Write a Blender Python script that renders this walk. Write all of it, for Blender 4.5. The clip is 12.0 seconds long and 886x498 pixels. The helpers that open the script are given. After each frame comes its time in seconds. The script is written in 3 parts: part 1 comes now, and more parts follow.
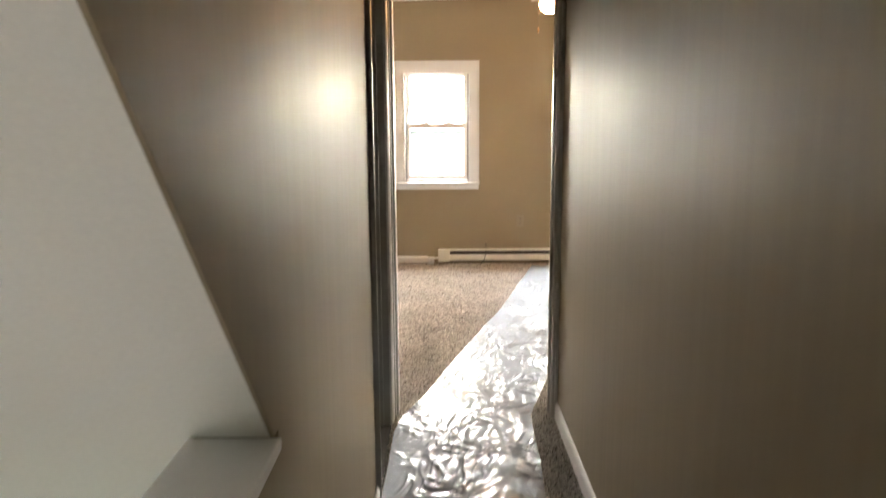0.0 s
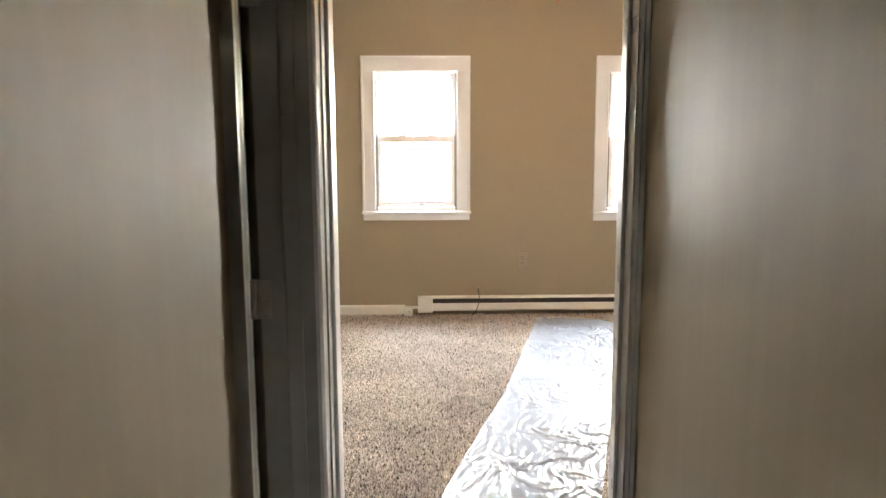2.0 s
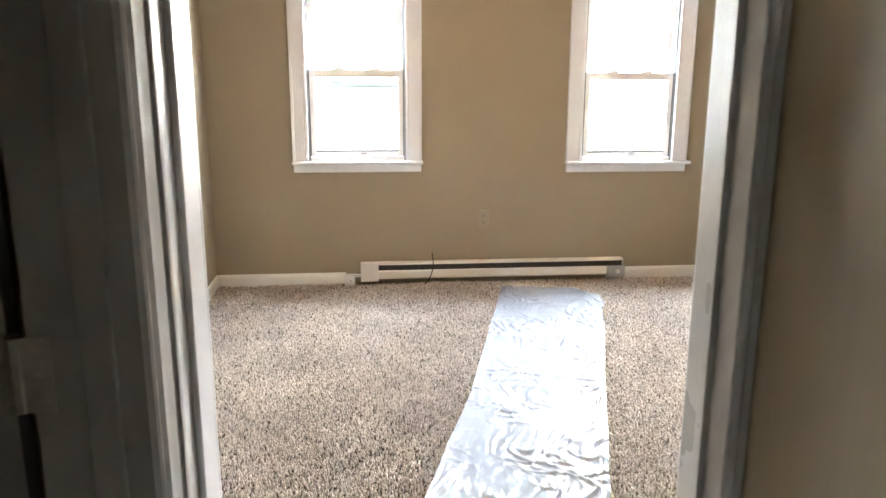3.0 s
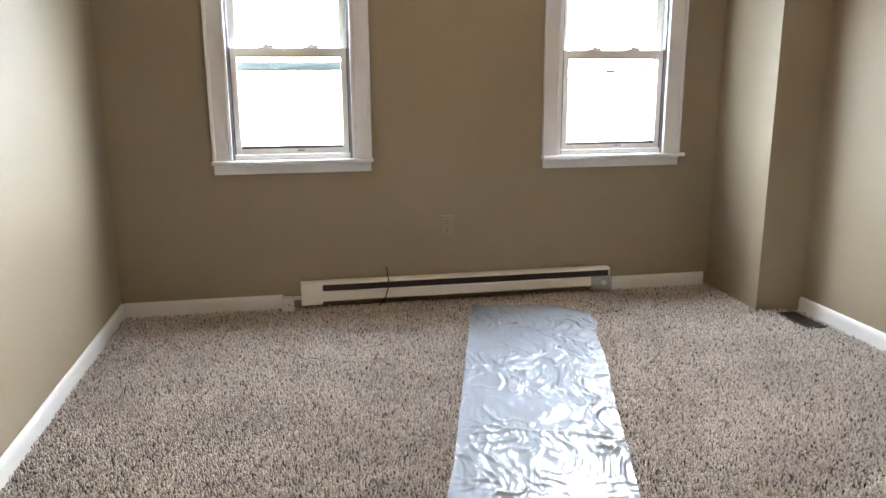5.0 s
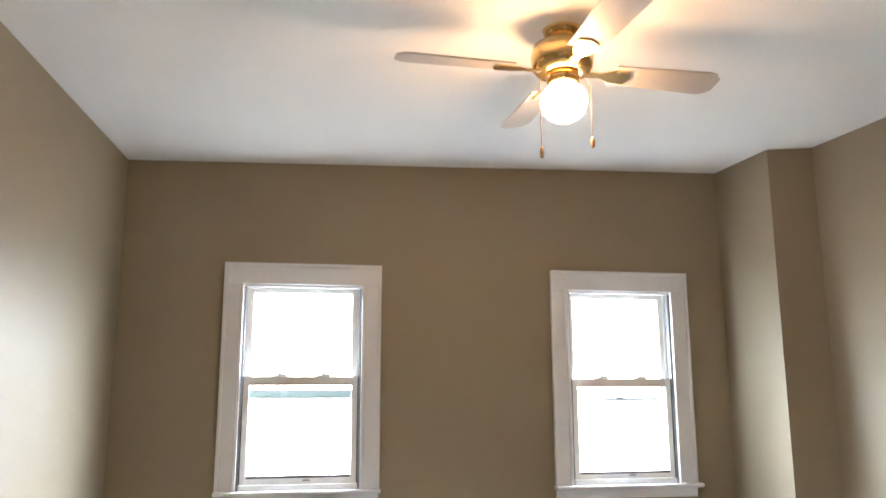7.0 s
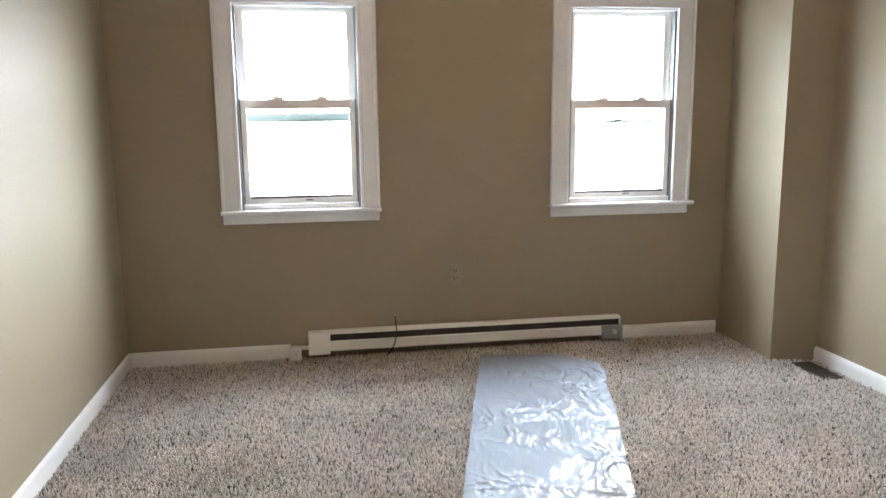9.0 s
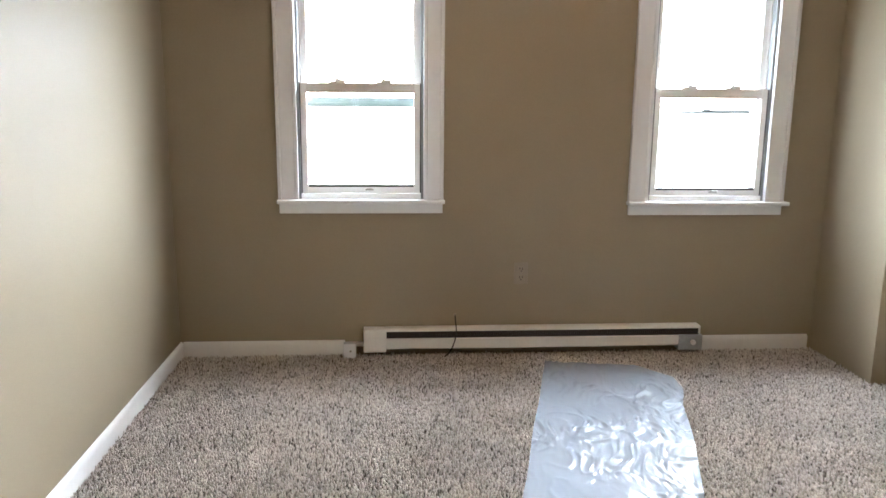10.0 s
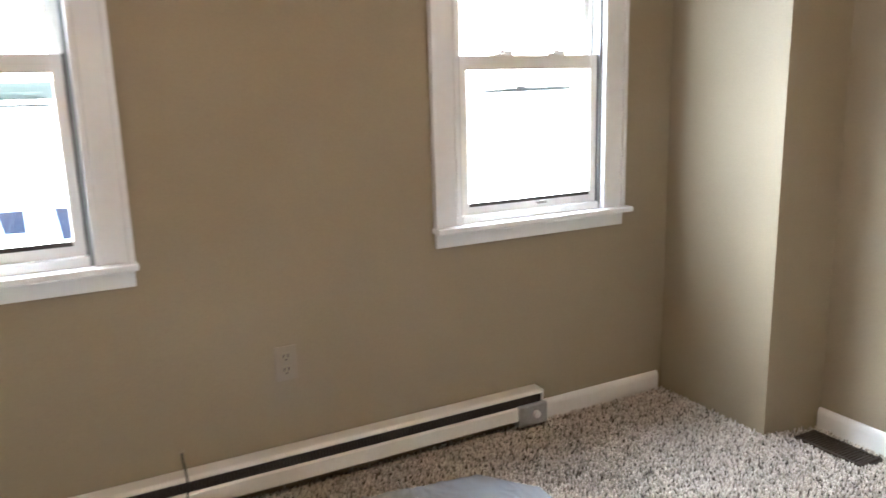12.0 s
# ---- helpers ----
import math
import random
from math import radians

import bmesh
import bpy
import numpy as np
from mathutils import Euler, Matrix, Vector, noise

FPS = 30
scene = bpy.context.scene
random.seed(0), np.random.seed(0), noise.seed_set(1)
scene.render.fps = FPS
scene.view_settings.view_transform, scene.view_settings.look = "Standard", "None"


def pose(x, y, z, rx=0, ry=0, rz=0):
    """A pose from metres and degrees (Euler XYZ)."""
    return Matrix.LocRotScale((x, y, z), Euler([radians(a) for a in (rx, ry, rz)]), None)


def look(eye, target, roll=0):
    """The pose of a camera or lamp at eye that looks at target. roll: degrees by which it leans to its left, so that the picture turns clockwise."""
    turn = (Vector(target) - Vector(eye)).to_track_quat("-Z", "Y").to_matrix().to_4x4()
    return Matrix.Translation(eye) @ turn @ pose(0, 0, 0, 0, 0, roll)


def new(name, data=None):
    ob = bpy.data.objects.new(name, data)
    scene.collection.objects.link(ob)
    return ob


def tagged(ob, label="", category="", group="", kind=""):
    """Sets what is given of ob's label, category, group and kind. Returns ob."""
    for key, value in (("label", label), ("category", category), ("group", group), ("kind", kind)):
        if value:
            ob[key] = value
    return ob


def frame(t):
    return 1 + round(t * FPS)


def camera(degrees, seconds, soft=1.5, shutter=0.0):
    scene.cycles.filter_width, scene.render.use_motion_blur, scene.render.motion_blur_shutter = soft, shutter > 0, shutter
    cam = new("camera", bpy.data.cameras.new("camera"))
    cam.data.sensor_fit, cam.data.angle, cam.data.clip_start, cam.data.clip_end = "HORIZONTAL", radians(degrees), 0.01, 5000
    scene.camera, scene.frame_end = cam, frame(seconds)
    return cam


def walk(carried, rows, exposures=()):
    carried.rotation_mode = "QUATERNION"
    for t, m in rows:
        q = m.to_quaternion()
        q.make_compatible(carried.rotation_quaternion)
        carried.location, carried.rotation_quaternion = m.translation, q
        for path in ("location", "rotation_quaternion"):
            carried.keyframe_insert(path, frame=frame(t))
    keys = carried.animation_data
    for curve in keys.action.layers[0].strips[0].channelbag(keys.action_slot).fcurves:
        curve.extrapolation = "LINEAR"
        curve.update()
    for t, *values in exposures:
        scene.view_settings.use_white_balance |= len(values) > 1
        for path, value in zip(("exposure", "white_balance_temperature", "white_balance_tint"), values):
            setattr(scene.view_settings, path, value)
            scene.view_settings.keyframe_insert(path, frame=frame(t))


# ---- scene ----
cam = camera(61.3, 12.0, soft=1.5, shutter=0.3)
PATH = [
    (0, (0.11, 0.421, 1.492), (0.11, 2.338, 1.15), -0.4),
    (0.1, (0.11, 0.476, 1.491), (0.127, 2.4, 1.199), 0.1),
    (0.2, (0.107, 0.531, 1.489), (0.133, 2.462, 1.236), -0.0),
    (0.3, (0.113, 0.6, 1.486), (0.141, 2.535, 1.277), 0.2),
    (0.5, (0.1, 0.726, 1.479), (0.128, 2.666, 1.314), 0.3),
    (0.7, (0.091, 0.891, 1.477), (0.106, 2.831, 1.325), -0.1),
    (1, (0.064, 1.164, 1.476), (0.086, 3.102, 1.296), -1.0),
    (1.5, (0.103, 1.622, 1.443), (0.144, 3.551, 1.185), -0.3),
    (2, (0.117, 2.078, 1.409), (0.165, 4.003, 1.12), -0.2),
    (2.5, (0.089, 2.546, 1.393), (0.234, 4.453, 1.029), -0.8),
    (2.8, (0.114, 2.829, 1.364), (0.297, 4.723, 0.956), -0.3),
    (3, (0.128, 2.992, 1.371), (0.316, 4.881, 0.935), 0.2),
    (3.2, (0.118, 3.134, 1.349), (0.309, 5.018, 0.897), 0.1),
    (4.8, (0.133, 3.811, 1.277), (0.461, 5.675, 0.821), -0.2),
    (5, (0.117, 3.819, 1.277), (0.459, 5.684, 0.834), -0.3),
    (5.5, (0.123, 3.819, 1.282), (0.488, 5.692, 0.899), 0.2),
    (6, (0.143, 3.808, 1.339), (0.481, 5.716, 1.153), 0.5),
    (6.5, (0.101, 3.821, 1.363), (0.433, 5.736, 1.469), 0.3),
    (6.7, (0.097, 3.826, 1.362), (0.428, 5.731, 1.589), 0.0),
    (7.5, (0.114, 3.828, 1.365), (0.452, 5.705, 1.785), 0.1),
    (8.3, (0.13, 3.825, 1.363), (0.489, 5.738, 1.373), 0.1),
    (8.5, (0.129, 3.826, 1.356), (0.483, 5.735, 1.206), -0.2),
    (9, (0.148, 3.834, 1.297), (0.461, 5.727, 0.968), -0.6),
    (9.5, (0.23, 3.869, 1.311), (0.44, 5.77, 0.952), 0.2),
    (10, (0.21, 4.1, 1.335), (0.343, 6.005, 0.955), 0.5),
    (10.5, (0.205, 4.446, 1.341), (0.445, 6.335, 0.939), -0.6),
    (11, (0.274, 4.849, 1.375), (0.599, 6.715, 0.923), 0.3),
    (11.5, (0.244, 5.27, 1.347), (0.811, 7.081, 0.916), -0.3),
    (12, (0.296, 5.642, 1.301), (1.19, 7.366, 0.881), -1.6),
]
EXPOSURES = [(0.0, 6.9, 6950, 8), (1.0, 7.0, 6750, 8), (2.0, 7.05, 6350, 7), (2.6, 7.2, 6050, 6), (3.2, 6.95, 5900, 6), (4.8, 6.16, 5850, 6), (6.7, 6.2, 5800, 6), (8.4, 6.26, 5550, 5), (9.0, 6.22, 5700, 5), (11.0, 6.42, 5700, 6), (12.0, 6.52, 5750, 6)]
walk(cam, [(t, look(eye, target, roll)) for t, eye, target, roll in PATH], EXPOSURES)

# ---- daylight ----
world = bpy.data.worlds.new("sky")
scene.world = world
world.use_nodes = True
wt = world.node_tree
sky = wt.nodes.new("ShaderNodeTexSky")
sky.sky_type, sky.sun_disc = "NISHITA", False
sky.sun_elevation, sky.sun_rotation = radians(32), radians(10)
sky.air_density, sky.dust_density = 1.0, 2.0
wt.links.new(sky.outputs[0], wt.nodes["Background"].inputs["Color"])
wt.nodes["Background"].inputs["Strength"].default_value = 0.05
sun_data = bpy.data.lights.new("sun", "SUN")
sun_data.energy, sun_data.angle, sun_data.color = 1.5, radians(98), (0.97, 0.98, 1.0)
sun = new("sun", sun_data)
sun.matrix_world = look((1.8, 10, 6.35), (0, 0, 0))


# ---- materials ----
def material(name, base, rough=0.5, metal=0.0, vary=0.08, scale=6.0, fine=80.0, bump=0.1, depth=0.002, coat=0.0, spec=0.5, stretch=(1, 1, 1)):
    """A painted, metal or woven surface: base colour with broad and fine variation and a fine relief."""
    m = bpy.data.materials.new(name)
    m.use_nodes = True
    t, n = m.node_tree, m.node_tree.nodes
    p = n["Principled BSDF"]
    p.inputs["Metallic"].default_value = metal
    p.inputs["Coat Weight"].default_value = coat
    p.inputs["Specular IOR Level"].default_value = spec
    co = n.new("ShaderNodeTexCoord")
    mp = n.new("ShaderNodeMapping")
    mp.inputs["Scale"].default_value = stretch
    t.links.new(co.outputs["Object"], mp.inputs["Vector"])
    big, small = n.new("ShaderNodeTexNoise"), n.new("ShaderNodeTexNoise")
    big.inputs["Scale"].default_value, big.inputs["Detail"].default_value = scale, 4
    small.inputs["Scale"].default_value, small.inputs["Detail"].default_value = fine, 3
    for x in (big, small):
        t.links.new(mp.outputs["Vector"], x.inputs["Vector"])
    add = n.new("ShaderNodeMath")
    add.operation = "ADD"
    t.links.new(big.outputs["Fac"], add.inputs[0])
    t.links.new(small.outputs["Fac"], add.inputs[1])
    rng = n.new("ShaderNodeMapRange")
    rng.inputs["From Min"].default_value, rng.inputs["From Max"].default_value = 0.6, 1.4
    rng.inputs["To Min"].default_value, rng.inputs["To Max"].default_value = 1 - vary, 1 + vary
    t.links.new(add.outputs[0], rng.inputs["Value"])
    mul = n.new("ShaderNodeVectorMath")
    mul.operation = "SCALE"
    mul.inputs[0].default_value = base
    t.links.new(rng.outputs[0], mul.inputs["Scale"])
    t.links.new(mul.outputs[0], p.inputs["Base Color"])
    rr = n.new("ShaderNodeMapRange")
    rr.inputs["From Min"].default_value, rr.inputs["From Max"].default_value = 0.3, 0.7
    rr.inputs["To Min"].default_value, rr.inputs["To Max"].default_value = rough * 0.88, min(1.0, rough * 1.12)
    t.links.new(big.outputs["Fac"], rr.inputs["Value"])
    t.links.new(rr.outputs[0], p.inputs["Roughness"])
    if bump:
        b = n.new("ShaderNodeBump")
        b.inputs["Strength"].default_value, b.inputs["Distance"].default_value = bump, depth
        t.links.new(small.outputs["Fac"], b.inputs["Height"])
        t.links.new(b.outputs[0], p.inputs["Normal"])
    return m


TAN = material("tan_wall_paint", (0.285, 0.236, 0.162), 0.58, vary=0.06, scale=1.6, fine=170, bump=0.16, depth=0.0012, spec=0.3)
HALL_TAN = material("tan_semigloss_wall_paint", (0.285, 0.234, 0.16), 0.54, vary=0.07, scale=1.3, fine=24, bump=0.4, depth=0.002, spec=0.1, stretch=(1, 1, 0.04))
# Peach specular tint puts a warm colour into the window glare on this paint.
HALL_TAN.node_tree.nodes["Principled BSDF"].inputs["Specular Tint"].default_value = (1.0, 0.8, 0.64, 1)
WHITE = material("white_trim_paint", (0.72, 0.71, 0.69), 0.32, vary=0.035, scale=5, fine=60, bump=0.08)
# Doorway trim greyed down: dimness on its passage side put into the colour.
CASING_DIM = material("dimmed_casing_paint", (0.44, 0.425, 0.395), 0.3, vary=0.06, scale=4, fine=50, bump=0.08)
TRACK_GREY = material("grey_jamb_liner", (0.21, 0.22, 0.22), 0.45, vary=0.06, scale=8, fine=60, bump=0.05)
CASING_WHITE = material("white_gloss_casing_paint", (0.71, 0.72, 0.735), 0.24, vary=0.03, scale=4, fine=40, bump=0.05)
SOFFIT_WHITE = material("white_flat_paint", (0.8, 0.79, 0.74), 0.6, vary=0.04, scale=2, fine=120, bump=0.12)
CEILING_WHITE = material("white_ceiling_paint", (0.83, 0.82, 0.8), 0.8, vary=0.03, scale=2, fine=150, bump=0.2)
# Grey side-door paint; on the near casing leg it stands in for shade.
DOOR_GREY_DIM = material("dimmed_grey_door_paint", (0.34, 0.335, 0.315), 0.35, vary=0.05, scale=3, fine=60, bump=0.1)
HEATER_WHITE = material("enamelled_heater_steel", (0.74, 0.725, 0.69), 0.35, vary=0.05, scale=5, fine=90, bump=0.04)
DARK_STEEL = material("dark_heater_fins", (0.06, 0.05, 0.045), 0.5, metal=0.6, vary=0.2, scale=30, bump=0.1)
GREY_STEEL = material("galvanised_steel", (0.42, 0.42, 0.42), 0.4, metal=0.7, vary=0.12, scale=25, bump=0.08)
HINGE_STEEL = material("painted_hinge", (0.42, 0.40, 0.36), 0.4, metal=0.3, vary=0.15, scale=40, bump=0.1)
PEWTER = material("sash_hardware", (0.30, 0.28, 0.25), 0.4, metal=0.6, vary=0.15, scale=40, bump=0.08)
IVORY = material("ivory_outlet_plastic", (0.285, 0.238, 0.175), 0.35, vary=0.04, scale=20, bump=0.03)
SLOT = material("dark_slot", (0.03, 0.025, 0.02), 0.6, vary=0.1)
CABLE = material("black_cable", (0.02, 0.02, 0.02), 0.45, vary=0.1, scale=40)
REGISTER = material("bronze_register", (0.06, 0.045, 0.035), 0.45, metal=0.5, vary=0.2, scale=30, bump=0.1)
CHAIN = material("tarnished_chain", (0.09, 0.065, 0.045), 0.6, metal=0.2, vary=0.2, scale=60)
BRASS = material("polished_brass", (0.78, 0.56, 0.24), 0.22, metal=1.0, vary=0.06, scale=20, bump=0.02)
BLADE = material("white_fan_blade", (0.46, 0.43, 0.40), 0.4, vary=0.05, scale=6, bump=0.05)
FOB = material("wooden_pull_fob", (0.36, 0.2, 0.09), 0.45, vary=0.15, scale=60)
STORM_FRAME = material("pale_storm_frame", (0.6, 0.61, 0.6), 0.4, vary=0.05)
RAIL_PALE = material("pale_green_rail", (0.12, 0.15, 0.143), 0.5, vary=0.06, scale=10)
TRACK_DARK = material("weathered_grey_rail", (0.045, 0.055, 0.053), 0.5, vary=0.06, scale=10)
RAIL_GREY = material("grey_green_rail", (0.11, 0.145, 0.138), 0.5, vary=0.06, scale=10)
ASPHALT = material("asphalt", (0.09, 0.09, 0.09), 0.85, vary=0.2, scale=2, fine=60, bump=0.3)
PAVING = material("warm_street_paving", (0.17, 0.14, 0.11), 0.85, vary=0.15, scale=0.8, fine=40, bump=0.2)
CONCRETE = material("pale_concrete", (0.42, 0.41, 0.38), 0.85, vary=0.12, scale=0.8, fine=40, bump=0.2)
CAR_WHITE = material("white_car_paint", (0.8, 0.8, 0.8), 0.25, vary=0.02, coat=0.6, bump=0)
CAR_GLASS = material("tinted_car_glass", (0.018, 0.02, 0.035), 0.08, vary=0.1, bump=0)
TYRE = material("tyre_rubber", (0.025, 0.025, 0.025), 0.8, vary=0.15)
# Carpet backing near black: shade in the gaps between tufts put into colour.
BACKING = material("gap_dark_carpet_backing", (0.05, 0.042, 0.037), 0.95, vary=0.25, scale=30, fine=260, bump=0.6, depth=0.004)


def carpet_pile():
    m = bpy.data.materials.new("beige_frieze_carpet")
    m.use_nodes = True
    t, n = m.node_tree, m.node_tree.nodes
    p = n["Principled BSDF"]
    p.inputs["Roughness"].default_value = 0.95
    p.inputs["Specular IOR Level"].default_value = 0.15
    p.inputs["Sheen Weight"].default_value = 0.15
    geo, ramp = n.new("ShaderNodeNewGeometry"), n.new("ShaderNodeValToRGB")
    ramp.color_ramp.elements[0].color, ramp.color_ramp.elements[0].position = (0.06, 0.048, 0.04, 1), 0.0
    ramp.color_ramp.elements[1].color, ramp.color_ramp.elements[1].position = (0.7, 0.655, 0.6, 1), 1.0
    for at, c in ((0.12, (0.37, 0.33, 0.29, 1)), (0.7, (0.6, 0.552, 0.5, 1))):
        e = ramp.color_ramp.elements.new(at)
        e.color = c
    t.links.new(geo.outputs["Random Per Island"], ramp.inputs["Fac"])
    co, big = n.new("ShaderNodeTexCoord"), n.new("ShaderNodeTexNoise")
    big.inputs["Scale"].default_value, big.inputs["Detail"].default_value = 3.0, 4
    t.links.new(co.outputs["Object"], big.inputs["Vector"])
    rng = n.new("ShaderNodeMapRange")
    rng.inputs["From Min"].default_value, rng.inputs["From Max"].default_value = 0.3, 0.7
    rng.inputs["To Min"].default_value, rng.inputs["To Max"].default_value = 0.84, 1.12
    t.links.new(big.outputs["Fac"], rng.inputs["Value"])
    mul = n.new("ShaderNodeVectorMath")
    mul.operation = "SCALE"
    t.links.new(ramp.outputs["Color"], mul.inputs[0])
    t.links.new(rng.outputs[0], mul.inputs["Scale"])
    t.links.new(mul.outputs[0], p.inputs["Base Color"])
    return m


def clear_film():
    """Clear, faintly milky plastic film: mostly see-through, with a strong gloss at low angles."""
    m = bpy.data.materials.new("clear_plastic_film")
    m.use_nodes = True
    t, n = m.node_tree, m.node_tree.nodes
    n.remove(n["Principled BSDF"])
    out = n["Material Output"]
    clear, milk, sharp, broad = n.new("ShaderNodeBsdfTransparent"), n.new("ShaderNodeBsdfDiffuse"), n.new("ShaderNodeBsdfGlossy"), n.new("ShaderNodeBsdfGlossy")
    clear.inputs["Color"].default_value = (0.85, 0.87, 0.9, 1)
    milk.inputs["Color"].default_value = (0.42, 0.465, 0.54, 1)
    sharp.inputs["Roughness"].default_value, broad.inputs["Roughness"].default_value = 0.11, 0.35
    fres = n.new("ShaderNodeFresnel")
    fres.inputs["IOR"].default_value = 1.45
    a, b, g = n.new("ShaderNodeMixShader"), n.new("ShaderNodeMixShader"), n.new("ShaderNodeMixShader")
    a.inputs[0].default_value, g.inputs[0].default_value = 0.47, 0.15
    cap = n.new("ShaderNodeMath")
    cap.operation, cap.inputs[1].default_value = "MINIMUM", 0.07
    t.links.new(fres.outputs[0], cap.inputs[0])
    for src, dst in ((clear, a.inputs[1]), (milk, a.inputs[2]), (sharp, g.inputs[1]), (broad, g.inputs[2]), (cap, b.inputs[0]), (a, b.inputs[1]), (g, b.inputs[2]), (b, out.inputs["Surface"])):
        t.links.new(src.outputs[0], dst)
    return m


def pane_glass():
    m = bpy.data.materials.new("window_glass")
    m.use_nodes = True
    p = m.node_tree.nodes["Principled BSDF"]
    p.inputs["Base Color"].default_value = (0.97, 0.99, 0.98, 1)
    p.inputs["Roughness"].default_value = 0.0
    p.inputs["IOR"].default_value = 1.45
    p.inputs["Transmission Weight"].default_value = 1.0
    return m


def lamp_glass(strength):
    m = bpy.data.materials.new("lit_opal_globe")
    m.use_nodes = True
    p = m.node_tree.nodes["Principled BSDF"]
    p.inputs["Base Color"].default_value = (0.9, 0.85, 0.75, 1)
    p.inputs["Roughness"].default_value = 0.3
    p.inputs["Emission Color"].default_value = (1.0, 0.54, 0.24, 1)
    p.inputs["Emission Strength"].default_value = strength
    return m


PILE, FILM, GLASS, GLOBE = carpet_pile(), clear_film(), pane_glass(), lamp_glass(1.4)


# ---- mesh helpers ----
def finish(bm, name, mats, smooth=False):
    me = bpy.data.meshes.new(name)
    bmesh.ops.recalc_face_normals(bm, faces=bm.faces)
    bm.to_mesh(me)
    bm.free()
    for m in mats if isinstance(mats, (list, tuple)) else (mats,):
        me.materials.append(m)
    if smooth:
        me.polygons.foreach_set("use_smooth", [True] * len(me.polygons))
    return me


def part(name, bm, mats, parent=None, label="", smooth=False):
    ob = new(name, finish(bm, name, mats, smooth))
    if parent:
        ob.parent = parent
        ob.matrix_parent_inverse = parent.matrix_world.inverted()
    if label:
        ob["label"] = label
    return ob


def thing(name, at, label, category, group="", kind=""):
    ob = new(name)
    ob.matrix_world = Matrix.Translation(at)
    ob.empty_display_size = 0.05
    return tagged(ob, label, category, group, kind)


def setting(name, bm, mats, label, category):
    return tagged(part(name, bm, mats), label, category, kind="structure")


def box(bm, x0, x1, y0, y1, z0, z1, bevel=0.0, seg=2):
    v = [bm.verts.new((x, y, z)) for z in (z0, z1) for y in (y0, y1) for x in (x0, x1)]
    f = [bm.faces.new([v[i] for i in q]) for q in ((0, 2, 3, 1), (4, 5, 7, 6), (0, 1, 5, 4), (2, 6, 7, 3), (0, 4, 6, 2), (1, 3, 7, 5))]
    if bevel:
        edges = list({e for q in f for e in q.edges})
        bmesh.ops.bevel(bm, geom=edges, offset=bevel, segments=seg, profile=0.6, affect="EDGES")
    return bm


def boxes(*rows, bevel=0.0):
    bm = bmesh.new()
    for r in rows:
        box(bm, *r, bevel=bevel)
    return bm


def prism(bm, outline, low, high, put):
    """The outline's (a, b) points drawn out from low to high; put(a, b, c) gives the place."""
    lo = [bm.verts.new(put(a, b, low)) for a, b in outline]
    hi = [bm.verts.new(put(a, b, high)) for a, b in outline]
    n = len(outline)
    bm.faces.new(lo)
    bm.faces.new(hi[::-1])
    for i in range(n):
        bm.faces.new((lo[i], lo[(i + 1) % n], hi[(i + 1) % n], hi[i]))
    return bm


def lathe(bm, profile, centre, steps=24):
    """Turns (radius, height) points round the upright axis through centre."""
    rings = []
    for r, z in profile:
        rings.append([bm.verts.new((centre[0] + r * math.cos(2 * math.pi * i / steps), centre[1] + r * math.sin(2 * math.pi * i / steps), centre[2] + z)) for i in range(steps)])
    for a, b in zip(rings, rings[1:]):
        for i in range(steps):
            j = (i + 1) % steps
            bm.faces.new((a[i], a[j], b[j], b[i]))
    bm.faces.new(rings[0][::-1])
    bm.faces.new(rings[-1])
    return bm


def tube(bm, points, radius, steps=8):
    rings = []
    pts = [Vector(p) for p in points]
    for i, p in enumerate(pts):
        d = (pts[min(i + 1, len(pts) - 1)] - pts[max(i - 1, 0)]).normalized()
        side = d.orthogonal().normalized()
        up = d.cross(side)
        rings.append([bm.verts.new(p + radius * (side * math.cos(2 * math.pi * k / steps) + up * math.sin(2 * math.pi * k / steps))) for k in range(steps)])
    for a, b in zip(rings, rings[1:]):
        best = min(range(steps), key=lambda s: (a[0].co - b[s].co).length)
        for i in range(steps):
            j = (i + 1) % steps
            bm.faces.new((a[i], a[j], b[(j + best) % steps], b[(i + best) % steps]))
    bm.faces.new(rings[0][::-1])
    bm.faces.new(rings[-1])
    return bm


# ---- plan ----
NORTH, SOUTH_ROOM, SOUTH_HALL = 7.926, 4.106, 3.97       # window wall, and the two faces of the door wall
WEST, EAST = -0.893, 2.755                               # side walls of the room
HALL_W, HALL_E = -0.154, 0.675                           # side walls of the passage
HALL_BACK, STAIR_W, WALL_OUT = -1.3, -1.3, 8.085
DOOR_L, DOOR_R, DOOR_H = -0.119, 0.634, 2.045
SIDE_A, SIDE_B = 3.175, 3.894                             # the side doorway in the passage's west wall
LEDGE_Z, SLOPE_Y, SLOPE = 1.003, 1.511, 1.12             # half wall under the stair soffit
WINDOWS = [(-0.258, 0.372, 0.815, 1.904), (1.548, 2.176, 0.803, 1.904)]


def ceiling_z(x, y):
    return 2.563 + 0.026 * (x - WEST) + 0.038 * (y - NORTH)


# window wall with its two openings
(a0, a1, b0, b1), (c0, c1, d0, d1) = WINDOWS
